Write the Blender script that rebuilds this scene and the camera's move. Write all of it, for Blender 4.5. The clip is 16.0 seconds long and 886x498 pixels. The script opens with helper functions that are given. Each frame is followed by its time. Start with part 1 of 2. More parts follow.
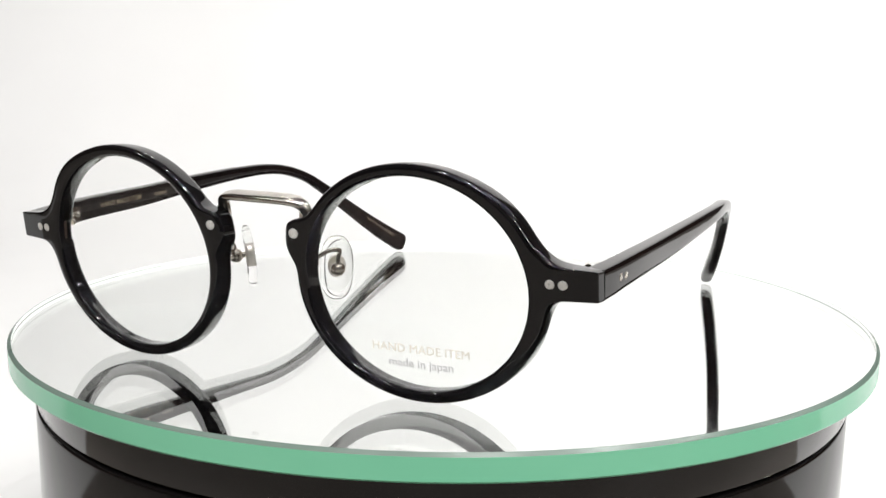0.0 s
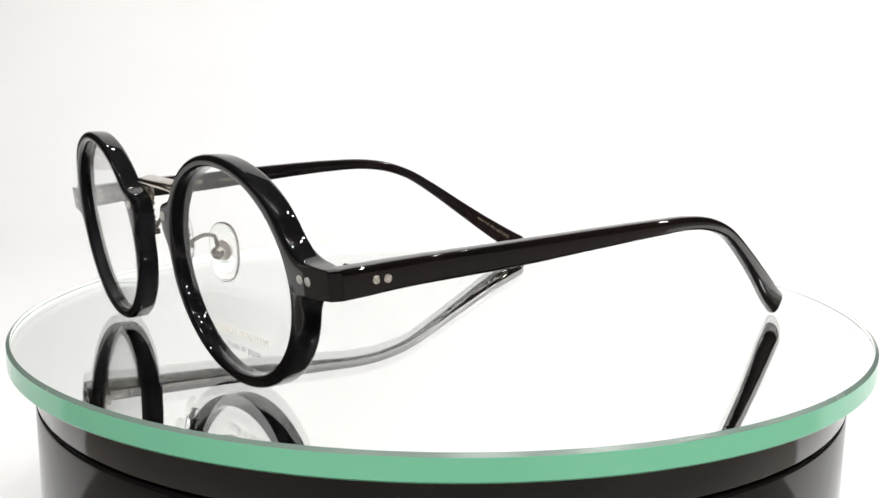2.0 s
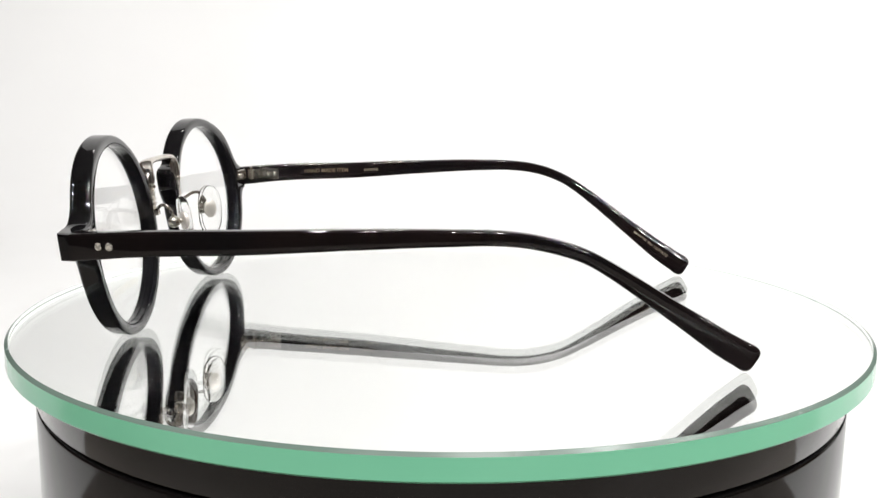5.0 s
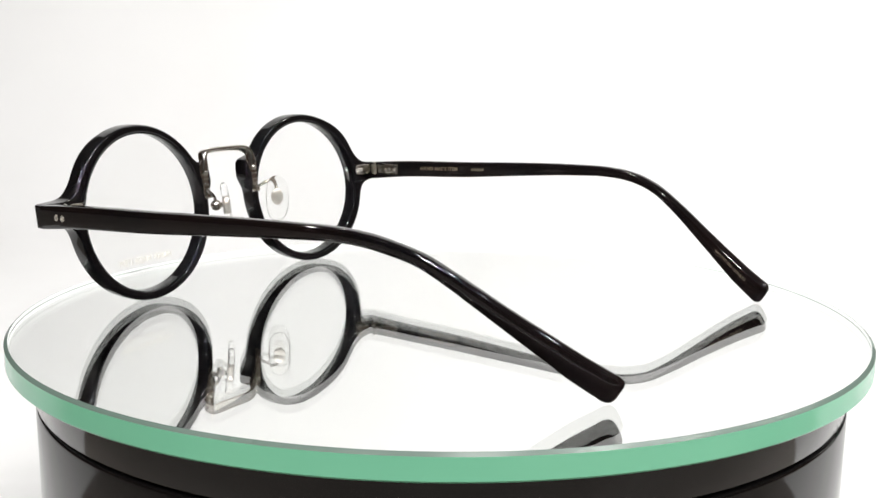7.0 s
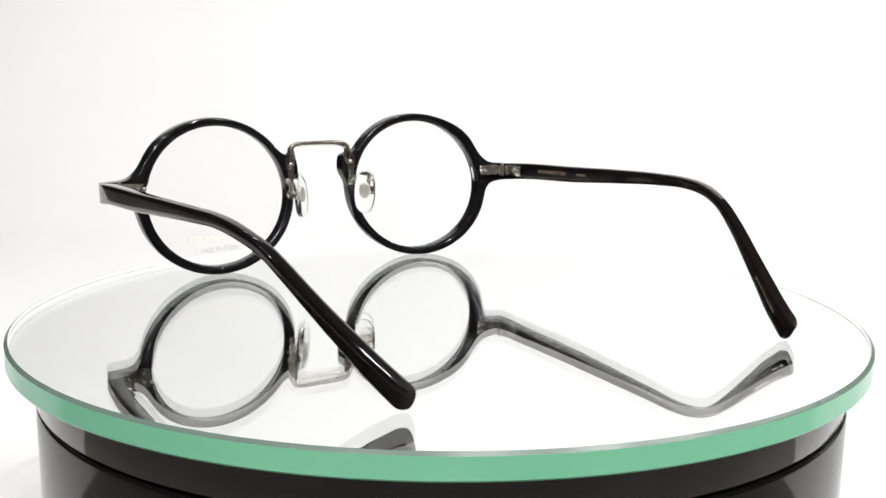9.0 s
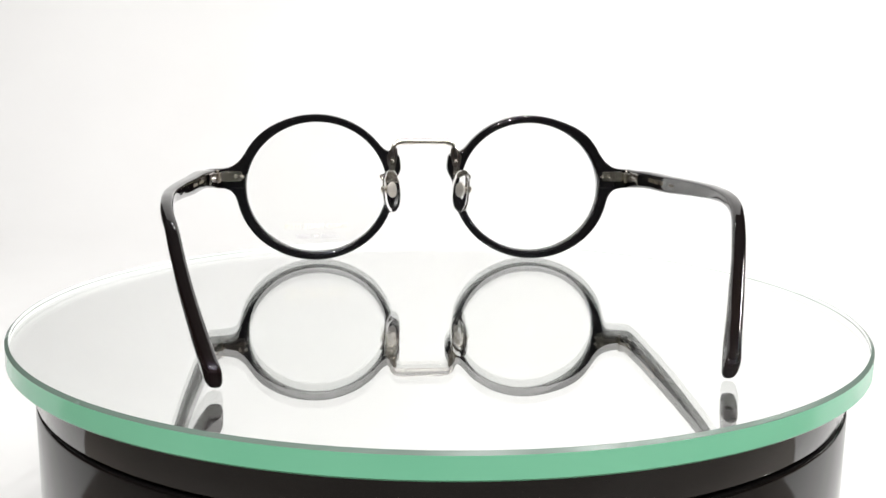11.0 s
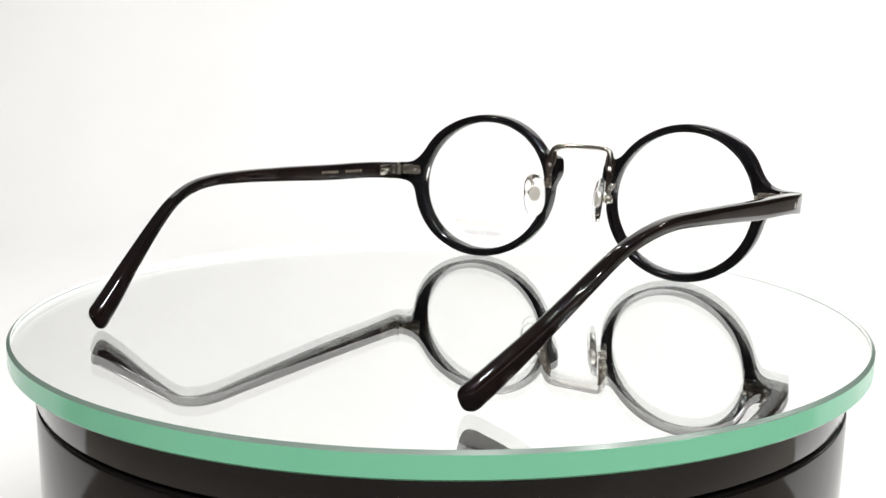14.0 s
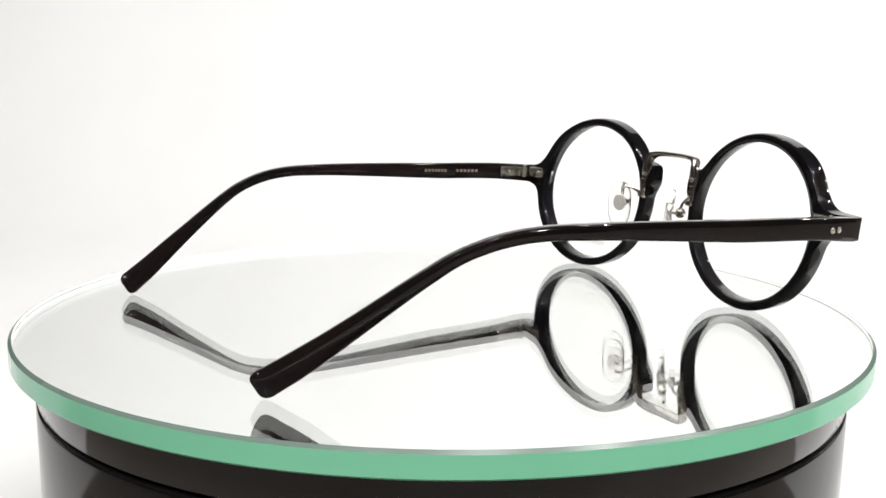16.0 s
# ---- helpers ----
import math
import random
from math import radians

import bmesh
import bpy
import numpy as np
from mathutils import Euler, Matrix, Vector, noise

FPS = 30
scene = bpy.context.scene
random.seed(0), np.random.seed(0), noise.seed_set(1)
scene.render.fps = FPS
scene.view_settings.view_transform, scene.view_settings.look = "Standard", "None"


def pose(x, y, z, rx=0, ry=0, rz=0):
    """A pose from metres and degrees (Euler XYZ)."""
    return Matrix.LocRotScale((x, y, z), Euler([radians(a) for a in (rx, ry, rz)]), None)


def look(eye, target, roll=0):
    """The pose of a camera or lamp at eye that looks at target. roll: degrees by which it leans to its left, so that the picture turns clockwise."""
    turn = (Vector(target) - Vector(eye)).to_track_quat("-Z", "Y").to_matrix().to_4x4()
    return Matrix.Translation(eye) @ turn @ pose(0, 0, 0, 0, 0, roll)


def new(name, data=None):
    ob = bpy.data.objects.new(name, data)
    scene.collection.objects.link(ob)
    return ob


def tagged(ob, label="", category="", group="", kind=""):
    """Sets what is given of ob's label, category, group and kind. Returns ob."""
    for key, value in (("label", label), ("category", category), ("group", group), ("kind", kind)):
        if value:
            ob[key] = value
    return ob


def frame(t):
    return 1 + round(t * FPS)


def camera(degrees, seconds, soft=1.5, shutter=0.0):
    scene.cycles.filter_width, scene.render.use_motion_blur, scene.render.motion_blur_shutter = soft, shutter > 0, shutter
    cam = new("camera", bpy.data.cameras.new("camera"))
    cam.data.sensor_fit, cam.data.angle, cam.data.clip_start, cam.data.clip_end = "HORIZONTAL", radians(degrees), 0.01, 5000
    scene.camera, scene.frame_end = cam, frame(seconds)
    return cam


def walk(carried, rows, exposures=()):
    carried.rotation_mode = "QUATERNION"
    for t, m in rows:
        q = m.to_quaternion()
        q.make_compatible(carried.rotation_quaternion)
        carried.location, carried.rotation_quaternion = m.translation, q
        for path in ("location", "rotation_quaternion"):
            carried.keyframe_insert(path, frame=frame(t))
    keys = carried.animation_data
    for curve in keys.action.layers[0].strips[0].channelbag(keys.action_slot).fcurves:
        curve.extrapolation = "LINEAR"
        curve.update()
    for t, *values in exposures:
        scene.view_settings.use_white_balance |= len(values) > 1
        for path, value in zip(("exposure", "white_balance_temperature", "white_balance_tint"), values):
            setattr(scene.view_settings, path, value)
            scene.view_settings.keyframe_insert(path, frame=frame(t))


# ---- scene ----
SECONDS = 16.0
TOP = 0.0655                      # height of the glass plate's upper face over the table
EYE = Vector((0.0, -0.2639, 0.0614 + TOP))


def aim(pitch, yaw):
    p, w = radians(pitch), radians(yaw)
    return EYE + Vector((-math.sin(w) * math.cos(p), math.cos(w) * math.cos(p), math.sin(p)))


cam = camera(44.0, SECONDS, soft=1.5)
STAND = look(EYE, aim(-10.03, 0.011), 0.682)
walk(cam, [(0.0, STAND), (SECONDS, STAND)])


# ---- light: small ceiling spots of the shop, seen as points in the black acetate, and an added front pair ----
world = bpy.data.worlds.new("room_air")
scene.world = world
world.use_nodes = True
world.node_tree.nodes["Background"].inputs["Color"].default_value = (0.9, 0.95, 1.0, 1)
world.node_tree.nodes["Background"].inputs["Strength"].default_value = 0.02


def spot(x, y, z, watts, target=(0.05, 0.25, 0.1), size=0.05):
    data = bpy.data.lights.new("ceiling_or_added_spot", "AREA")
    data.shape, data.size, data.energy = "DISK", size, watts
    data.color = (1.0, 0.985, 0.965)
    ob = new("ceiling_or_added_spot", data)
    ob.matrix_world = look((x, y, z), target)
    return ob


# the last pair is added out of view in front, to brighten the green edge
PAIRS = (((-0.16, 0.40, 0.72), (-0.08, 0.37, 0.75), 0.16), ((-0.72, -0.26, 0.86), (-0.76, -0.37, 0.74), 1.05), ((0.76, 0.24, 0.66), (0.86, 0.10, 0.50), 0.9),
         ((0.42, -0.14, 1.05), (0.48, -0.22, 1.00), 1.4), ((0.64, -0.54, 0.62), (0.68, -0.60, 0.52), 1.0), ((0.10, -0.46, 1.12), (0.20, -0.46, 1.12), 2.2),
         ((-0.22, -0.50, 1.05), (-0.30, -0.52, 1.03), 1.7), ((0.66, -0.02, 1.02), (0.74, 0.00, 0.98), 1.2), ((-0.06, -0.85, 0.92), (0.03, -0.85, 0.92), 2.7))
for one, two, watts in PAIRS:
    for at in (one, two):
        spot(*at, watts, target=(0.26, 0.55, 0.25) if at[1] < 0.3 else (0.0, -0.05, 0.08), size=0.032)


# ---- materials ----
def nodes_of(name):
    m = bpy.data.materials.new(name)
    m.use_nodes = True
    nt = m.node_tree
    return m, nt, nt.nodes["Principled BSDF"]


def put(b, **kw):
    for k, v in kw.items():
        b.inputs[k.replace("_", " ")].default_value = v


def noise_ramp(nt, scale, lo, hi, detail=4.0, at=(0.35, 0.65)):
    tc = nt.nodes.new("ShaderNodeTexCoord")
    n = nt.nodes.new("ShaderNodeTexNoise")
    n.inputs["Scale"].default_value, n.inputs["Detail"].default_value = scale, detail
    r = nt.nodes.new("ShaderNodeValToRGB")
    r.color_ramp.elements[0].position, r.color_ramp.elements[1].position = at
    r.color_ramp.elements[0].color, r.color_ramp.elements[1].color = lo, hi
    nt.links.new(tc.outputs["Object"], n.inputs["Vector"])
    nt.links.new(n.outputs["Fac"], r.inputs["Fac"])
    return n, r


def grey(v):
    return (v, v, v, 1)


def bumped(nt, b, scale, strength, distance):
    n, _ = noise_ramp(nt, scale, grey(0), grey(1))
    bp = nt.nodes.new("ShaderNodeBump")
    bp.inputs["Strength"].default_value, bp.inputs["Distance"].default_value = strength, distance
    nt.links.new(n.outputs["Fac"], bp.inputs["Height"])
    nt.links.new(bp.outputs["Normal"], b.inputs["Normal"])


def surface(name, lo, hi, scale, rough_lo, rough_hi, metal=0.0, ior=1.5, bump=0.0, bump_scale=400, distance=0.0001):
    m, nt, b = nodes_of(name)
    put(b, Metallic=metal, IOR=ior)
    _, r = noise_ramp(nt, scale, (*lo, 1), (*hi, 1))
    nt.links.new(r.outputs["Color"], b.inputs["Base Color"])
    _, rr = noise_ramp(nt, scale * 3.7, grey(rough_lo), grey(rough_hi))
    nt.links.new(rr.outputs["Color"], b.inputs["Roughness"])
    if bump:
        bumped(nt, b, bump_scale, bump, distance)
    return m


ACETATE = surface("black_acetate", (0.0042, 0.0042, 0.0050), (0.0062, 0.0058, 0.0064), 60, 0.022, 0.04, bump=0.006, bump_scale=260)
# black acetate of the arms, with some brown wall reflection mixed into its colour
WALLTINTED = surface("wall_tinted_acetate", (0.005, 0.0045, 0.0050), (0.0095, 0.0062, 0.0060), 45, 0.022, 0.04, bump=0.006, bump_scale=260)
TITANIUM = surface("silver_titanium", (0.54, 0.50, 0.45), (0.64, 0.60, 0.55), 300, 0.11, 0.2, metal=1.0, bump=0.03, bump_scale=1500)
POLISHED = surface("polished_rivet", (0.78, 0.73, 0.65), (0.86, 0.81, 0.73), 300, 0.10, 0.2, metal=1.0)
RIVET = surface("flush_rivet", (0.66, 0.62, 0.55), (0.74, 0.70, 0.63), 300, 0.22, 0.32, metal=0.6)
# silver studs facing forward; their reflected brightness is put into a pale, mostly diffuse colour
BRIGHTENED = surface("brightened_lug_metal", (0.62, 0.61, 0.58), (0.72, 0.71, 0.68), 500, 0.25, 0.4, metal=0.35)
PADCORE = surface("pad_core_metal", (0.60, 0.57, 0.53), (0.68, 0.65, 0.61), 300, 0.35, 0.45, metal=1.0)
PLASTIC = surface("black_plastic", (0.006, 0.0055, 0.0055), (0.009, 0.008, 0.008), 30, 0.05, 0.10, ior=1.5, bump=0.03, bump_scale=900)
PAPER = surface("white_paper", (0.83, 0.83, 0.83), (0.86, 0.86, 0.86), 6, 0.8, 0.9, bump=0.1, bump_scale=300)
WALLPAINT = surface("shop_wall_paint", (0.22, 0.21, 0.20), (0.27, 0.26, 0.25), 4, 0.7, 0.85, bump=0.1, bump_scale=200)
WALLBROWN = surface("brown_wall_paint", (0.12, 0.072, 0.05), (0.16, 0.098, 0.07), 5, 0.6, 0.8, bump=0.1, bump_scale=200)
COUNTERTOP = surface("counter_laminate", (0.25, 0.225, 0.205), (0.30, 0.275, 0.25), 8, 0.4, 0.5)
# the glass's own green, brightened in colour for the light carried inside the plate
EDGE = surface("ground_green_edge", (0.235, 0.71, 0.45), (0.27, 0.75, 0.485), 25, 0.10, 0.2, ior=1.52, bump=0.1, bump_scale=1200)
# opaque near-white that paints the backdrop light showing through the plate's side
INNER = surface("backdrop_lit_inner_edge", (0.80, 0.83, 0.81), (0.84, 0.86, 0.85), 40, 0.5, 0.6)
ARRIS = surface("grey_glass_arris", (0.15, 0.215, 0.18), (0.17, 0.235, 0.20), 8, 0.2, 0.3)
SILVERING = surface("mirror_silver", (0.97, 0.98, 0.972), (0.975, 0.985, 0.977), 20, 0.0, 0.0, metal=1.0)
DIMFOIL = surface("worn_gold_foil", (0.12, 0.10, 0.075), (0.20, 0.165, 0.12), 900, 0.3, 0.5, metal=0.3)
GOLDPRINT = surface("pale_gold_print", (0.80, 0.76, 0.67), (0.85, 0.81, 0.73), 400, 0.5, 0.6)
GREYPRINT = surface("grey_print", (0.50, 0.49, 0.51), (0.60, 0.59, 0.61), 400, 0.5, 0.6)
FOIL = surface("dull_gold_foil", (0.30, 0.24, 0.16), (0.42, 0.34, 0.24), 900, 0.3, 0.5, metal=0.4)


def clear(name, colour, ior, rough=0.0):
    m, nt, b = nodes_of(name)
    put(b, Base_Color=colour, Roughness=rough, IOR=ior, Transmission_Weight=1.0)
    return m


PLATE = clear("float_glass", (0.98, 0.99, 0.983, 1), 1.52)
PLATE.node_tree.nodes["Principled BSDF"].inputs["Specular IOR Level"].default_value = 0.33
LENS = clear("demo_lens", (0.985, 0.99, 0.985, 1), 1.28)
LENS.node_tree.nodes["Principled BSDF"].inputs["Specular IOR Level"].default_value = 0.2     # coated
SILICONE = clear("clear_silicone", (0.985, 0.985, 0.98, 1), 1.26, 0.03)


# ---- mesh helpers ----
def finish(name, bm, materials, parent=None, label="", smooth=40):
    """One mesh object from a bmesh given in metres."""
    bmesh.ops.recalc_face_normals(bm, faces=bm.faces)
    me = bpy.data.meshes.new(name)
    bm.to_mesh(me)
    bm.free()
    for m in materials if isinstance(materials, (list, tuple)) else [materials]:
        me.materials.append(m)
    if smooth:
        for p in me.polygons:
            p.use_smooth = True
        me.set_sharp_from_angle(angle=radians(smooth))
    ob = new(name, me)
    if parent:
        ob.parent = parent
    return tagged(ob, label=label)


def part(name, bm, material, parent, label="", smooth=40):
    return finish(name, bm, material, parent, label, smooth)


def scaled(bm, k=0.001):
    bmesh.ops.scale(bm, vec=(k, k, k), verts=bm.verts)
    return bm


def skin(bm, rings, closed=False, caps=True):
    """Bridge a row of equal rings of points; returns the faces by ring."""
    vs = [[bm.verts.new(p) for p in r] for r in rings]
    n = len(vs[0])
    faces = []
    for i in range(len(vs) if closed else len(vs) - 1):
        a, b = vs[i], vs[(i + 1) % len(vs)]
        for j in range(n):
            faces.append(bm.faces.new((a[j], a[(j + 1) % n], b[(j + 1) % n], b[j])))
    if caps and not closed:
        bm.faces.new(vs[0])
        bm.faces.new(list(reversed(vs[-1])))
    return faces


def lathe(bm, profile, steps, centre=(0, 0), mats=None):
    """Turn a profile of (r, z) about the upright axis through centre; r = 0 ends close it."""
    cols = []
    for i in range(steps):
        a = 2 * math.pi * i / steps
        cols.append([None if r < 1e-9 else bm.verts.new((centre[0] + r * math.cos(a), centre[1] + r * math.sin(a), z)) for r, z in profile])
    poles = [bm.verts.new((*centre, z)) if r < 1e-9 else None for r, z in profile]
    for i in range(steps):
        a, b = cols[i], cols[(i + 1) % steps]
        for j in range(len(profile) - 1):
            q = [a[j] or poles[j], b[j] or poles[j], b[j + 1] or poles[j + 1], a[j + 1] or poles[j + 1]]
            q = [v for k, v in enumerate(q) if v not in q[:k]]
            if len(q) > 2:
                f = bm.faces.new(q)
                if mats:
                    f.material_index = mats[j]
    return bm


def block(bm, size, m, bevel=0.15):
    """A bevelled box of that size at the pose m."""
    r = bmesh.ops.create_cube(bm, size=1.0, matrix=m @ Matrix.Diagonal((*size, 1)))
    if bevel:
        edges = list({e for v in r["verts"] for e in v.link_edges})
        bmesh.ops.bevel(bm, geom=edges, offset=bevel, segments=2, affect="EDGES", profile=0.6)
    return bm


def drum(bm, radius, depth, m, segments=20, dome=0.0):
    """A short round stud along its z, with a domed head."""
    prof = [(0, 0), (radius, 0), (radius, depth * 0.75), (radius * 0.86, depth), (radius * 0.5, depth + dome * 0.75), (0, depth + dome)]
    before = set(bm.verts)
    lathe(bm, prof, segments)
    bmesh.ops.transform(bm, matrix=m, verts=[v for v in bm.verts if v not in before])
    return bm


def spline(points, steps):
    """A smooth line through the points (rows of any width)."""
    p = np.array(points, float)
    n = len(p)
    d = np.r_[0, np.cumsum(np.linalg.norm(np.diff(p[:, :3], axis=0), axis=1))]
    m = np.gradient(p, d, axis=0)
    out = []
    for s in np.linspace(0, d[-1], steps):
        i = min(np.searchsorted(d, s, "right") - 1, n - 2)
        h = d[i + 1] - d[i]
        u = (s - d[i]) / h
        out.append((2 * u**3 - 3 * u**2 + 1) * p[i] + (u**3 - 2 * u**2 + u) * h * m[i]
                   + (-2 * u**3 + 3 * u**2) * p[i + 1] + (u**3 - u**2) * h * m[i + 1])
    return np.array(out)


def rounded(w, h, e=4.0, n=20):
    """A rounded rectangle, as points of a superellipse."""
    pts = []
    for i in range(n):
        a = 2 * math.pi * (i + 0.5) / n
        c, s = math.cos(a), math.sin(a)
        pts.append((math.copysign(abs(c) ** (2 / e), c) * w / 2, math.copysign(abs(s) ** (2 / e), s) * h / 2))
    return pts


def tube(bm, points, w, h, steps=24, side=(1, 0, 0), e=4.0, n=12):
    """Sweep a rounded section along a smooth line; w lies along side as far as it can."""
    line = spline(points, steps)
    rings = []
    for i, p in enumerate(line):
        t = Vector(line[min(i + 1, len(line) - 1)] - line[max(i - 1, 0)]).normalized()
        a = Vector(side)
        a = (a - t * a.dot(t)).normalized()
        b = t.cross(a)
        rings.append([Vector(p) + a * u + b * v for u, v in rounded(w, h, e, n)])
    skin(bm, rings)
    return bm


def lettering(text, height, m, material, parent, name, label="", shape=None, heavy=0.0):
    """Built-in font as a thin mesh, centred, at the pose m (in mm)."""
    cu = bpy.data.curves.new(name, "FONT")
    cu.body, cu.size, cu.align_x, cu.align_y = text, height, "CENTER", "CENTER"
    cu.extrude, cu.resolution_u, cu.offset = 0.008, 2, heavy
    tmp = new(name + "_outline", cu)
    me = bpy.data.meshes.new_from_object(tmp.evaluated_get(bpy.context.evaluated_depsgraph_get()))
    bpy.data.objects.remove(tmp)
    bm = bmesh.new()
    bm.from_mesh(me)
    bpy.data.meshes.remove(me)
    bmesh.ops.transform(bm, matrix=m, verts=bm.verts)
    if shape:
        for v in bm.verts:
            v.co = shape(v.co)
    return part(name, scaled(bm), material, parent, label, smooth=0)


# ---- the setting: white paper sweep on a counter in a plain room ----
def sweep():
    bm = bmesh.new()
    prof = [(-0.018, 0.0), (0.45, 0.0)]
    for i in range(1, 13):
        a = radians(90 * i / 12)
        prof.append((0.45 + 0.25 * math.sin(a), 0.25 - 0.25 * math.cos(a)))
    prof.append((0.70, 1.05))
    rings = []
    for x in np.linspace(-0.50, 0.50, 9):
        rings.append([(x, y, z) for y, z in prof] + [(x, y + (0.0008 if z > 0.02 else 0), z - (0.0008 if z <= 0.6 and y < 0.7 else 0)) for y, z in reversed(prof)])
    skin(bm, rings)
    ob = finish("backdrop", bm, PAPER, smooth=30)
    return tagged(ob, "seamless white paper backdrop curving up behind the turntable", "backdrop", kind="structure")


def setting():
    sweep()
    bm = bmesh.new()
    block(bm, (2.0, 1.16, 0.74), pose(0, 0.15, -0.3710), 0.004)
    tagged(finish("counter", bm, COUNTERTOP), "plain grey counter under the white backdrop", "counter", kind="structure")
    for name, size, at in (("floor", (4.2, 4.2, 0.1), (0, 0, -0.795)), ("ceiling", (4.2, 4.2, 0.1), (0, 0, 1.85)),
                           ("wall_north", (4.2, 0.1, 2.54), (0, 2.15, 0.527)), ("wall_south", (4.2, 0.1, 2.54), (0, -2.15, 0.527)),
                           ("wall_east", (0.1, 4.19, 2.54), (2.15, 0, 0.527)), ("wall_west", (0.1, 4.19, 2.54), (-2.15, 0, 0.527))):
        bm = bmesh.new()
        block(bm, size, pose(*at), 0)
        side = name in ("wall_east", "wall_west")
        tagged(finish(name, bm, WALLBROWN if side else WALLPAINT, smooth=0), ("matt brown painted shop " if side else "plain matt painted shop ") + name.split("_")[0], name.split("_")[0], kind="structure")


# ---- the turntable ----
BASE_R = 0.0952
SEAM = TOP - 0.0142


def turntable():
    ob = new("turntable")
    bm = bmesh.new()
    lathe(bm, [(0, 0.0), (BASE_R - 0.004, 0.0), (BASE_R - 0.003, 0.0015), (BASE_R - 0.0004, 0.030), (BASE_R - 0.0002, SEAM - 0.0010),
               (BASE_R - 0.0004, SEAM - 0.0006), (BASE_R - 0.0009, SEAM - 0.0004), (0, SEAM - 0.0004)], 160)
    part("base_body", bm, PLASTIC, ob)
    bm = bmesh.new()
    z0, z1 = SEAM - 0.0003, TOP - 0.0051
    lathe(bm, [(0, z0), (BASE_R - 0.0016, z0), (BASE_R - 0.0008, z0 + 0.0004), (BASE_R - 0.0004, z0 + 0.0010), (BASE_R - 0.0004, z1 - 0.0006),
               (BASE_R - 0.0010, z1), (0, z1)], 160, (-0.0002, 0.0001))
    top = part("platter", bm, PLASTIC, ob, "rotating black platter ring")
    return tagged(ob, "round glossy black plastic turntable on white paper", "turntable"), top


def mirror_plate():
    """Clear glass, silvered underneath, with a ground green edge; it sits a little off the axis."""
    ob = new("mirror_plate")
    c, r, z0 = (-0.0005, 0.0003), 0.1002, TOP - 0.0050
    bm = bmesh.new()
    q = r - 0.0008
    lathe(bm, [(0, z0), (q, z0), (q, z0 + 0.0009), (q, TOP), (0, TOP)], 256, c, mats=[1, 3, 2, 0])
    glass = part("glass", bm, [PLATE, SILVERING, INNER, ARRIS], ob, "clear glass silvered on its underside", smooth=0)
    glass.visible_shadow = False
    bm = bmesh.new()
    prof = [(r - 0.00075, z0 - 0.00005), (r - 0.0003, z0 - 0.00005), (r, z0 + 0.0003), (r, TOP - 0.0006), (r - 0.0007, TOP + 0.00002), (r - 0.00078, TOP + 0.00002)]
    rings = [[(c[0] + q * math.cos(a), c[1] + q * math.sin(a), z) for q, z in prof] for a in np.linspace(0, 2 * math.pi, 256, endpoint=False)]
    for i, f in enumerate(skin(bm, rings, closed=True)):
        f.material_index = 1 if i % len(prof) in (3, 4, 5) else 0
    part("edge", bm, [EDGE, ARRIS], ob, "ground pale green glass edge")
    return tagged(ob, "round mirror glass plate with pale green edge on the turntable", "mirror")


# ---- the spectacles, in mm: x to the wearer's side, y forward, z up from the glass ----
SEP, MID, DEEP = 32.65, 21.72, 4.6
RIM_W, RIM_H = 23.65, 21.7          # half width and half height of the oval rim
OPEN_W, OPEN_H = 20.95, 19.4       # and of its opening, whose centre lies a little nearer the nose
OPEN_IN = 0.3


def front_y(x, z):
    return 2.3 - 0.00118 * x * x + 0.133 * (z - 25)


def box_sdf(u, v, u0, u1, v0, v1, r):
    du, dv = abs(u - (u0 + u1) / 2) - (u1 - u0) / 2 + r, abs(v - (v0 + v1) / 2) - (v1 - v0) / 2 + r
    return math.hypot(max(du, 0), max(dv, 0)) + min(max(du, dv), 0) - r


def smooth_min(a, b, k):
    h = max(k - abs(a - b), 0) / k
    return min(a, b) - h * h * k / 4


def rim_sdf(u, v):
    q = math.hypot(u / RIM_W, v / RIM_H)
    d = q * (q - 1) / max(1e-6, math.hypot(u / RIM_W**2, v / RIM_H**2))
    d = smooth_min(d, box_sdf(u, v, 12, 32.6, 0.15, 5.4 + 0.06 * (32.6 - u) * (u > 20), 0.25), 5.0)
    d = smooth_min(d, box_sdf(u, v, -25.4, -15, 3.0, 10.4, 2.0), 2.2)
    w = max(0.0, min(1.0, (5.5 - v) / 15.0))
    return smooth_min(d, math.hypot(u + 23.2 - 5.4 * w, min(v + 9.5, 0) + max(v - 5.5, 0)) - 2.2 + 2.0 * w, 1.0)


def opening(phi):
    c, s = math.cos(phi), math.sin(phi)
    a, b, k = (c / OPEN_W)**2 + (s / OPEN_H)**2, c * OPEN_IN / OPEN_W**2, (OPEN_IN / OPEN_W)**2 - 1
    return (math.sqrt(b * b - a * k) - b) / a


def rim_radius(phi):
    c, s = math.cos(phi), math.sin(phi)
    lo, hi = 15.0, 36.0
    for _ in range(40):
        m = (lo + hi) / 2
        lo, hi = (m, hi) if rim_sdf(m * c, m * s) < 0 else (lo, m)
    return lo


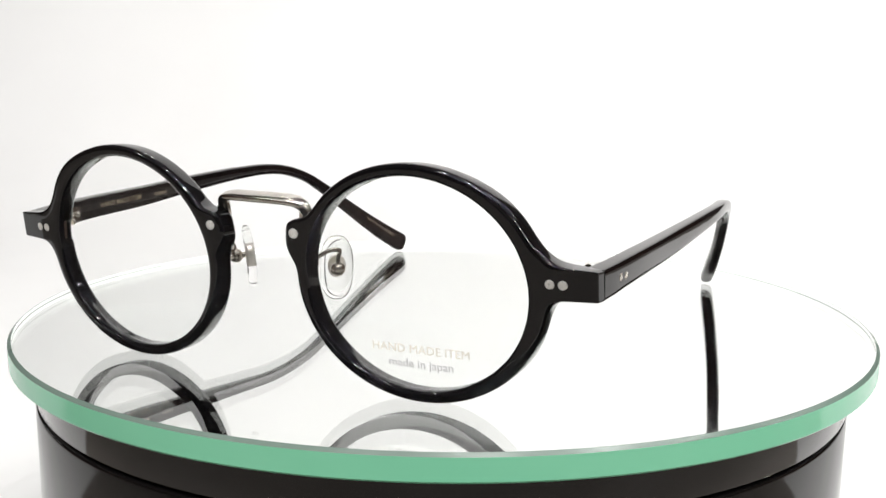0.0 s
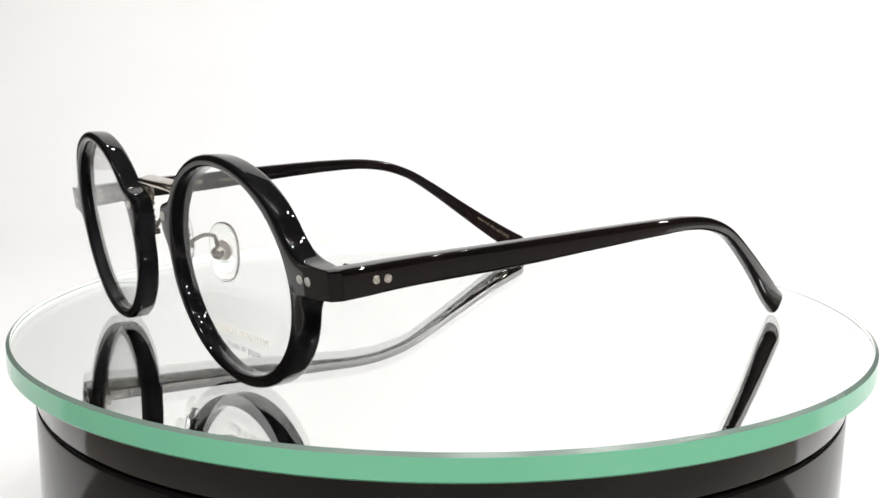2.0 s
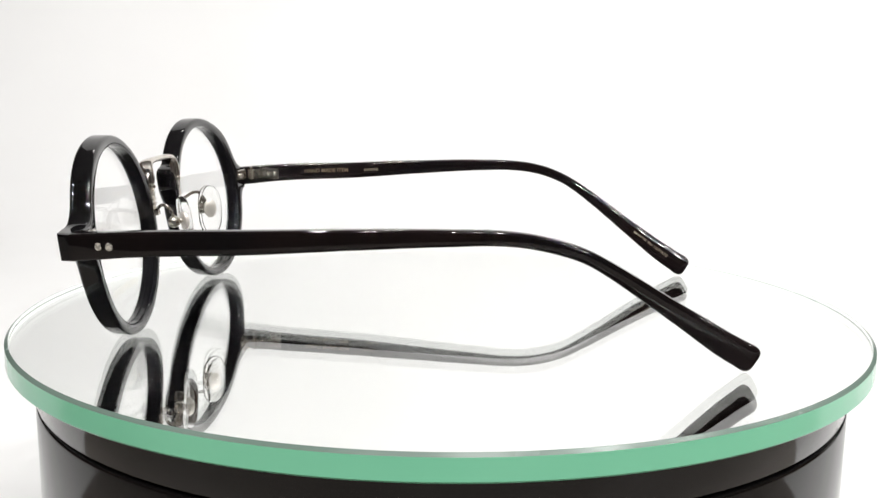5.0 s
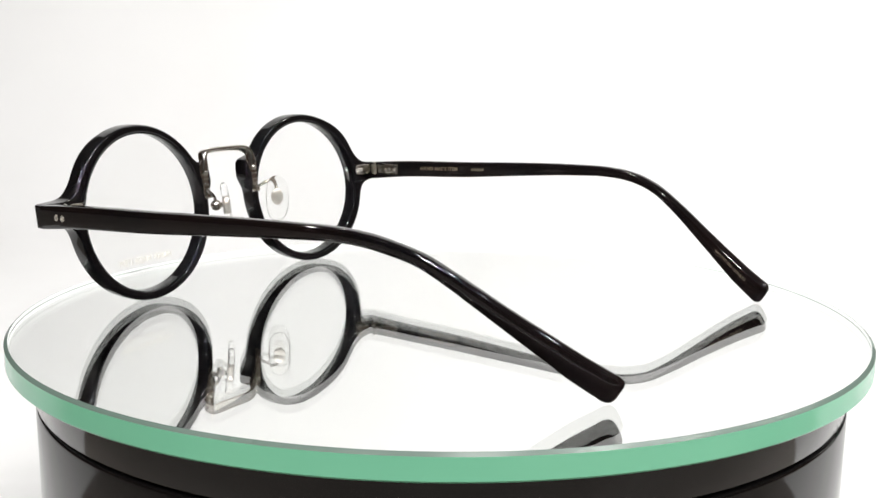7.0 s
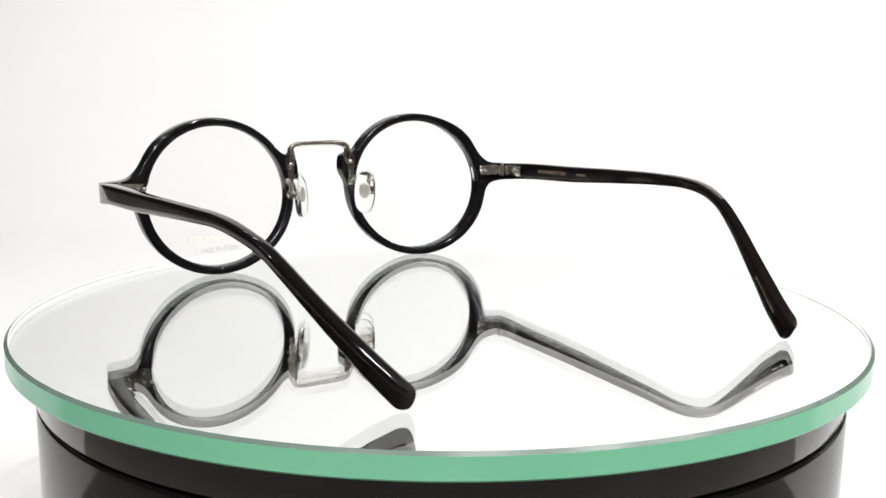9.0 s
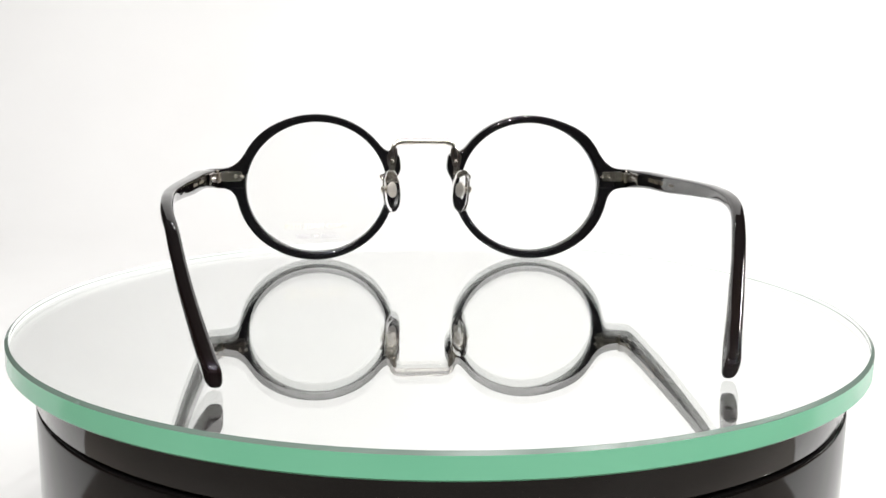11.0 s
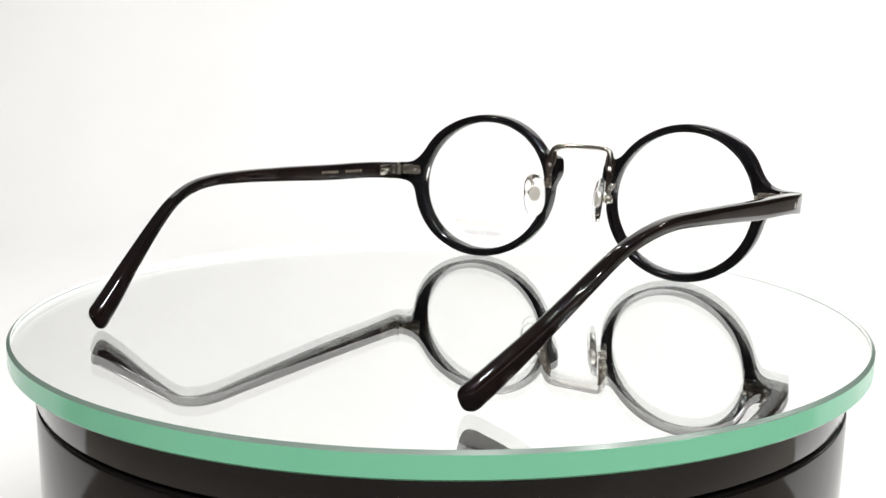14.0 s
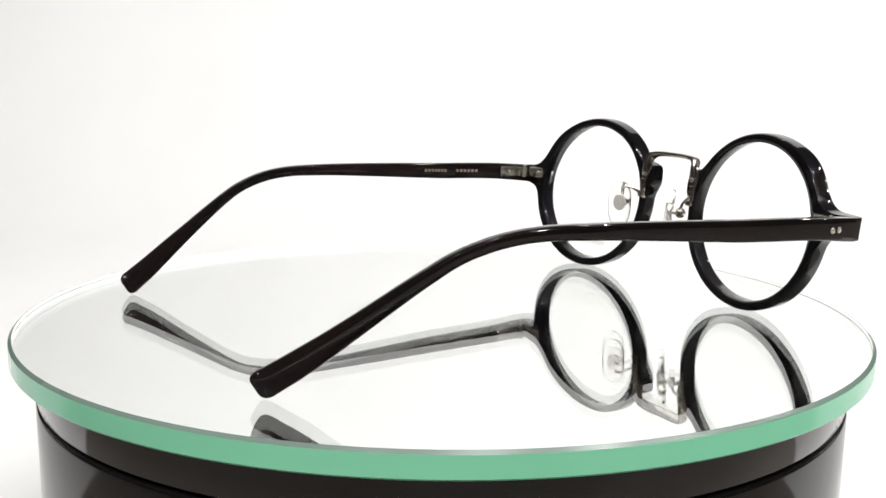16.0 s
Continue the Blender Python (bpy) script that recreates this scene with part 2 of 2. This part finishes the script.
def rim(side, parent):
    phis = sorted(set([round(a, 3) for a in np.arange(0, 360, 2.0)] + [round(a, 3) for a in np.arange(-12, 16, 0.4) % 360] + [round(a, 3) for a in np.arange(140, 215, 0.5)]))
    rings = []
    for deg in phis:
        phi = radians(deg)
        ro = rim_radius(phi)
        if 138 < deg < 217:                       # soften the inner lug's outline
            ro = sum(rim_radius(radians(deg + d)) for d in (-2.4, -1.6, -0.8, 0, 0.8, 1.6, 2.4)) / 7
        ro += (0.75 if side > 0 else 0.3) * math.exp(-(((deg + 180) % 360 - 180 - 42) / 18) ** 2)     # fuller shoulder above the outer lug
        k = max(0.0, min(1.0, (ro * math.cos(phi) - 25.0) / 4.0))      # crisp corners at the outer lug
        k = k * k * (3 - 2 * k)
        outer = [(1.05, 0.0), (0.74, -0.06), (0.44, -0.21), (0.19, -0.47), (0.05, -0.80), (0.0, -1.15), (0.0, 0.9 - DEEP), (0.06, 0.5 - DEEP), (0.22, 0.2 - DEEP),
                 (0.48, 0.05 - DEEP), (0.8, -DEEP)]
        crisp = [(0.6, 0.0), (0.35, -0.01), (0.16, -0.06), (0.05, -0.18), (0.0, -0.4), (0.0, -DEEP / 2), (0.0, 0.4 - DEEP), (0.02, 0.25 - DEEP), (0.08, 0.12 - DEEP),
                 (0.2, 0.03 - DEEP), (0.5, -DEEP)]
        ri = opening(phi)
        prof = [(ri, -0.95), (ri + 0.05, -0.62), (ri + 0.20, -0.32), (ri + 0.45, -0.10), (ri + 0.80, -0.01), ((ri + ro) / 2, 0.0)]
        prof += [(ro - a * (1 - k) - c * k, b * (1 - k) + e * k) for (a, b), (c, e) in zip(outer, crisp)]
        prof += [(ri + 0.6, -DEEP), (ri + 0.1, 0.25 - DEEP), (ri, 0.7 - DEEP)]
        ring = []
        for r, y in prof:
            u, v = r * math.cos(phi), r * math.sin(phi)
            x, z = SEP + u, MID + v
            # the outer end of the lug runs back towards the hinge
            back = max(0.0, min(1.0, (u - 24.5) / 6.0)) ** 2 * (y < -2.3)
            yy = front_y(x, z) + y
            yb = yy + back * (-5.15 - yy)
            x += 0.16 * k * max(0.0, -3.4 - yb) * (u > 20)
            ring.append((side * x, yb, z))
        rings.append(ring)
    bm = bmesh.new()
    skin(bm, rings, closed=True)
    return part("rim", scaled(bm), ACETATE, parent, smooth=50)


def lens(side, parent):
    bm = bmesh.new()
    rings = []
    for r, y in ((0.01, -1.55), (0.3, -1.55), (0.6, -1.55), (1.0025, -1.55), (1.0025, -2.75), (0.6, -2.75), (0.3, -2.75), (0.01, -2.75)):
        ring = []
        for i in range(96):
            a = 2 * math.pi * i / 96
            x, z = SEP - OPEN_IN + r * OPEN_W * math.cos(a), MID + r * OPEN_H * math.sin(a)
            ring.append((side * x, front_y(x, z) + y, z))
        rings.append(ring)
    skin(bm, rings)
    ob = part("lens", scaled(bm), LENS, parent, "clear round demo lens", smooth=50)
    ob.visible_shadow = False
    return ob


def print_on(co):
    return Vector((co.x, front_y(co.x, co.z) - 1.5, co.z))


TEMPLE = [(-5.1, 24.5, 2.68, 65.62, 3.8), (-9, 24.85, 2.63, 66.15, 3.75), (-14, 25.3, 2.54, 66.6, 3.6), (-40, 26.45, 2.33, 67.2, 3.2), (-60, 27.5, 1.98, 67.4, 3.0), (-77, 28.15, 1.64, 67.0, 2.9),
          (-87, 28.15, 1.47, 66.0, 2.9), (-92, 27.65, 1.43, 65.4, 2.9), (-97, 26.55, 1.39, 64.5, 2.9), (-103, 24.4, 1.36, 62.9, 3.0), (-108, 21.5, 1.45, 61.6, 3.1),
          (-112, 18.85, 1.60, 60.4, 3.1), (-118, 14.75, 1.86, 58.5, 3.2), (-124, 10.65, 2.22, 56.4, 3.3), (-130, 6.5, 2.60, 54.2, 3.5), (-137.0, 2.2, 2.85, 51.5, 3.5)]


def temple_at(i, line):
    a, b = line[max(i - 1, 0)], line[min(i + 1, len(line) - 1)]
    t = Vector((0, b[0] - a[0], b[1] - a[1])).normalized()
    return Vector((0, -t.z, t.y)) if t.y > 0 else Vector((0, t.z, -t.y))


def temple_line(side):
    """Rows of y, z, 0, half height, outer x and width along the arm."""
    line = spline([(p[0], p[1], 0, p[2], p[3], p[4]) for p in TEMPLE], 96)
    if side > 0:                                  # this arm leans in and rides a little higher at its bend
        line[:, 4] += np.interp(line[:, 0], [-137, -130, -118, -112, -103, -77, -40, -14], [-1.7, -1.8, -1.4, -1.0, -0.5, -0.45, -0.2, 0.0])
        line[:, 1] += np.interp(line[:, 0], [-130, -124, -118, -112, -103, -97, -87, -77, -40, -14], [0.0, 0.05, 0.35, 0.7, 1.0, 1.15, 0.95, 0.8, 0.25, 0.0])
    return line


def inner_x(side, y, z):
    """Where the inner face of the arm lies."""
    q = temple_line(side)[::-1]
    zc, half, out, wide = [np.interp(y, q[:, 0], q[:, c]) for c in (1, 3, 4, 5)]
    slope = (np.interp(y + 1, q[:, 0], q[:, 1]) - np.interp(y - 1, q[:, 0], q[:, 1])) / 2
    v = min(0.98, abs(z - zc) / math.hypot(1, slope) / half)
    e = np.interp(y, ROUNDING[0], ROUNDING[1])
    return out - wide / 2 - wide / 2 * (1 - v ** e) ** (1 / e)


ROUNDING = ([-136, -100, -60, -12, -5.1], [2.9, 3.0, 4.2, 6.5, 9.0])


def temple(side, parent):
    line = temple_line(side)
    rings = []
    for i, (y, z, _, half, out, wide) in enumerate(line):
        up = temple_at(i, line)
        rings.append([(side * (out - wide / 2 + u), y + up.y * v, z + up.z * v) for u, v in rounded(wide, 2 * half, np.interp(y, ROUNDING[0], ROUNDING[1]), 36)])
    # rounded end
    y, z, _, half, out, wide = line[-1]
    up = temple_at(len(line) - 1, line)
    run = Vector((line[-1][4] - line[-5][4], line[-1][0] - line[-5][0], line[-1][1] - line[-5][1])).normalized()
    del rings[-2:]
    for d in (0.0, 0.3, 0.55, 0.75, 0.88, 0.96, 1.0):
        k = (1 - d ** 2.2) ** (1 / 2.2) if d < 1 else 0.1
        kz = 1 - (1 - k) * 0.58
        at = Vector((out - wide / 2, y, z)) + run * (d * 2.1 - 1.75)
        rings.append([(side * (at.x + u * (0.22 + 0.78 * k)), at.y + up.y * v * kz, at.z + up.z * v * kz) for u, v in rounded(wide, 2 * half, 2.9, 36)])
    bm = bmesh.new()
    skin(bm, rings)
    return part("temple", scaled(bm), WALLTINTED, parent, "curved black acetate side arm", smooth=75)


def stud(name, radius, depth, m, parent, material=POLISHED, dome=0.0):
    bm = bmesh.new()
    drum(bm, radius, depth, m, 20, dome)
    return part(name, scaled(bm), material, parent)


def hinge(side, parent):
    bm = bmesh.new()
    yb = front_y(57.5, 25.3) - 4.0
    slope = math.degrees(math.atan(-2 * 0.00118 * 57.5))
    m = pose(side * 57.6, yb - 0.55, 25.3, 0, 0, side * slope)
    rings = [[m @ Vector((u, y, v)) for u, v in rounded(6.6 * k, 3.1 * (2 * k - 1), 5.0, 28)] for y, k in ((0.4, 0.97), (0.3, 1.0), (-0.28, 1.0), (-0.4, 0.97))]
    skin(bm, rings)
    plate = part("hinge_leaf", scaled(bm), TITANIUM, parent, "silver hinge leaf riveted to the lug")
    for d in (-1.9, -0.1):
        stud("rivet", 0.62, 0.5, pose(side * (56.2 + d), yb - 0.75 - d * slope * 0.017, 25.3, 90, 0, 0), plate, POLISHED, 0.4)
    bm = bmesh.new()
    for z, h in ((24.05, 0.62), (24.8, 0.62), (25.55, 0.62), (26.3, 0.62)):
        drum(bm, 1.05, h, pose(side * 61.4, yb - 2.6, z - h / 2))
    drum(bm, 0.6, 3.6, pose(side * 61.4, yb - 2.6, 23.6), dome=0.2)
    part("hinge_knuckle", scaled(bm), POLISHED, parent, "silver five-barrel hinge knuckle")
    bm = bmesh.new()
    block(bm, (0.8, 6.2, 3.2), pose(side * 62.45, -13.4, 25.4, 1.5, 0, side * 4), 0.2)
    block(bm, (1.4, 2.2, 2.6), pose(side * 61.9, -10.0, 25.35, 1.5, 0, side * 4), 0.2)
    leaf = part("hinge_leaf", scaled(bm), TITANIUM, parent, "silver hinge leaf set in the side arm")
    for y in (-13.6, -15.4):
        stud("rivet", 0.6, 0.5, pose(side * (62.1 + (y + 13.6) * -0.02), y, 25.4, 0, -side * 90, 0), leaf, POLISHED, 0.4)


def bridge(parent):
    bm = bmesh.new()
    half = [(9.7, -2.1, 30.3), (9.55, -1.6, 32.4), (9.15, -0.9, 33.9), (8.2, -0.35, 34.75), (6.6, 0.0, 35.05), (3.2, 0.3, 35.2)]
    pts = half + [(0, 0.4, 35.2)] + [(-x, y, z) for x, y, z in reversed(half)]
    line = spline(pts, 64)
    rings = []
    for i, p in enumerate(line):
        t = Vector(line[min(i + 1, 63)] - line[max(i - 1, 0)]).normalized()
        a = Vector((0, 0.97, -0.24))
        a = (a - t * a.dot(t)).normalized()
        b = t.cross(a)
        k = abs(i - 31.5) / 31.5
        deep, thick = 3.7 - 2.4 * max(0, k - 0.5) / 0.5, 1.45 + 0.6 * max(0, k - 0.75) / 0.25
        rings.append([Vector(p) + a * u + b * v for u, v in rounded(deep, thick, 3.0, 16)])
    skin(bm, rings)
    part("bridge", scaled(bm), TITANIUM, parent, "silver titanium saddle bridge", smooth=60)


def nose_side(side, parent):
    bm = bmesh.new()
    ym = front_y(9.6, 27.5) - 4.0 - 0.45
    # the foot: wide under the bridge, then a narrow tongue down the back of the lug
    half = [(8.25, 33.4), (9.3, 33.9), (10.7, 32.6), (11.5, 31.0), (11.35, 29.2), (10.85, 27.6), (10.8, 23.2), (10.4, 22.7), (9.3, 22.7), (8.95, 23.2), (8.9, 27.6), (8.3, 29.6), (8.0, 31.6)]
    rings = []
    for y, k in ((0.42, 0.1), (0.30, 0.0), (-0.30, 0.0), (-0.42, 0.1)):
        rings.append([(side * (x + (9.8 - x) * k * 0.35), ym + y + 0.133 * (z - 27.5), z + (28.3 - z) * k * 0.12) for x, z in half])
    skin(bm, rings)
    for z in (28.1, 26.6, 25.6):
        block(bm, (2.1, 0.5, 0.55), pose(side * 9.85, ym - 0.5 + 0.133 * (z - 27.5), z, -7.6, 0, 0), 0.15)
    block(bm, (1.9, 1.5, 1.3), pose(side * 9.85, ym - 1.1, 23.4, -7.6, 0, 0), 0.35)
    plate = part("bridge_plate", scaled(bm), TITANIUM, parent, "silver mounting plate behind the rim")
    stud("rivet", 0.75, 0.5, pose(side * 9.7, ym - 0.2, 29.6, 90, 0, 0), plate, POLISHED, 0.4)
    # the screw that shows on the front of the lug
    stud("screw", 0.92, 0.3, pose(side * 9.45, front_y(9.45, 29.5) + 0.02, 29.5, -97.6, 0, -side * 1.3), parent, BRIGHTENED, 0.35)
    # wire arm from the plate's lower end, up and back in a small bow to the pad
    m = pose(side * 10.3, ym - 8.3, 21.4, 0, side * 6, 41 if side > 0 else -51)
    ball = m @ Vector((side * 2.8, 0, 0.5))
    bm = bmesh.new()
    tube(bm, [(side * 9.9, ym - 0.9, 23.6), (side * 10.9, ym - 2.0, 24.7), (side * 12.4, ym - 3.4, 25.6), (side * 13.3, ym - 4.6, 25.5),
              (ball.x + side * 0.3, ball.y + 0.4, ball.z + 2.2), (ball.x, ball.y, ball.z + 0.6)], 0.85, 0.85, 30, (1, 0, 0), 2.0, 10)
    part("pad_arm", scaled(bm), TITANIUM, parent, "thin silver nose pad arm", smooth=60)
    bm = bmesh.new()
    rings = []
    for x, k in ((-0.95, 0.55), (-0.85, 0.85), (-0.4, 1.0), (0.3, 1.0), (0.75, 0.9), (0.95, 0.6)):
        rings.append([m @ Vector((side * (x + 0.35 * (v / 6) ** 2), u, v)) for u, v in rounded(6.3 * k, 12.6 * (0.25 + 0.75 * k), 2.5, 32)])
    skin(bm, rings)
    pad = part("nose_pad", scaled(bm), SILICONE, parent, "clear oval silicone nose pad", smooth=60)
    pad.visible_shadow = False
    bm = bmesh.new()
    core = []
    for x, k in ((-0.35, 0.92), (-0.2, 1.0), (0.25, 1.0), (0.4, 0.92)):
        core.append([m @ Vector((side * x, u, v + 0.4)) for u, v in rounded(3.4 * k, 4.6 * k, 2.0, 24)])
    skin(bm, core)
    part("pad_core", scaled(bm), PADCORE, pad, "oval grey metal disc inside the pad")
    bm = bmesh.new()
    lathe(bm, [(0, -1.45), (0.55, -1.35), (1.05, -1.0), (1.38, -0.45), (1.45, 0.0), (1.38, 0.45), (1.05, 1.0), (0.55, 1.35), (0, 1.45)], 24)
    bmesh.ops.transform(bm, matrix=m @ pose(side * 2.8, 0, 0.5), verts=bm.verts)
    drum(bm, 0.6, 2.2, m @ pose(side * 0.3, 0, 0.5, 0, side * 90, 0), 16, 0.2)
    part("pad_box", scaled(bm), POLISHED, parent, "small round silver pad box")


def bars(parent, side, y, z, length, height, count, material=DIMFOIL):
    """A row of small unreadable marks on the inner face of an arm."""
    bm = bmesh.new()
    for i in range(count):
        yy = y - length * (i + 0.5) / count
        p = inner_x(side, yy, z)
        block(bm, (0.03, length / count * 0.68, height), pose(side * (p - 0.012), yy, z + (y - yy) * 0.042), 0)
    part("marking", scaled(bm), material, parent, "row of tiny gold foil marks", smooth=0)


def spectacles():
    ob = new("eyeglasses")
    for side in (-1, 1):
        rim(side, ob)
        lens(side, ob)
        arm = temple(side, ob)
        hinge(side, ob)
        nose_side(side, ob)
        for x in (57.2, 59.4):
            stud("lug_rivet", 0.82, 0.3, pose(side * x, front_y(x, 24.5) - 0.22, 24.5, -97.6, 0, -side * 7.7), ob, BRIGHTENED)
        for y in (-11.05, -13.15):
            p = np.interp(-y, [9, 14], [66.15, 66.6])
            stud("temple_rivet", 0.78, 0.3, pose(side * (p - 0.24), y, 25.05, 0, side * 90, 0), arm, RIVET)
        if side < 0:
            bars(arm, side, -24.0, 25.9, 8.0, 0.8, 6)
            bars(arm, side, -35.0, 26.4, 7.8, 0.8, 7)
        else:
            bars(arm, side, -42.3, 26.9, 4.3, 0.7, 6)
            m = Matrix(((0, 0, -1, 63.0), (-1, 0, 0, -30.85), (0.042, 1, 0, 26.45), (0, 0, 0, 1)))
            lettering("HAND MADE ITEM", 1.62, m, FOIL, arm, "marking", "gold words stamped on the arm's inner face",
                      lambda co: Vector((inner_x(1, co.y, co.z) - 0.02, co.y, co.z)), 0.02)
    bridge(ob)
    flip = Matrix(((-1, 0, 0, -SEP), (0, 0, 1, 0), (0, 1, 0, 0), (0, 0, 0, 1)))
    lettering("HAND MADE ITEM", 2.3, Matrix.Translation((0, 0, 9.7)) @ flip, GOLDPRINT, ob, "lens_print", "pale gold words printed on the lens", print_on)
    lettering("made in japan", 2.3, Matrix.Translation((0, 0, 7.0)) @ flip, GREYPRINT, ob, "lens_print", "grey words printed on the lens", print_on, heavy=0.012)
    # inner face of the arm's end
    d = Vector((-0.30, -0.80, -0.53)).normalized()
    n = Vector((-0.93, 0.345, 0.0))
    n = (n - d * n.dot(d)).normalized()
    up = n.cross(d).normalized()
    c = Vector((50.3, -127.3, 8.4))
    m = Matrix(((d.x, up.x, n.x, c.x), (d.y, up.y, n.y, c.y), (d.z, up.z, n.z, c.z), (0, 0, 0, 1)))
    lettering("MADE IN JAPAN", 1.65, m, DIMFOIL, ob, "temple_print", "gold words stamped on the arm's end", lambda co: Vector((inner_x(1, co.y, co.z) - 0.03, co.y, co.z)), 0.03)
    return tagged(ob, "round black acetate eyeglasses with silver bridge standing on a mirror", "eyeglasses")


setting()
TURNTABLE, PLATTER = turntable()
MIRROR = mirror_plate()
GLASSES = spectacles()


# ---- turning: one steady turn of the platter and all that it carries ----
def angle(t):
    return -13.3174 * (t - 11.5856)


def motions():
    times = [i * 0.5 for i in range(33)]
    walk(PLATTER, [(t, pose(0, 0, 0, 0, 0, angle(t))) for t in times])
    walk(MIRROR, [(t, pose(0, 0, 0, 0, 0, angle(t))) for t in times])
    walk(GLASSES, [(t, pose(0, 0, 0, 0, 0, angle(t)) @ pose(0.0034, 0.0713, TOP + 0.00005, 0, 0, -1.861)) for t in times])


motions()
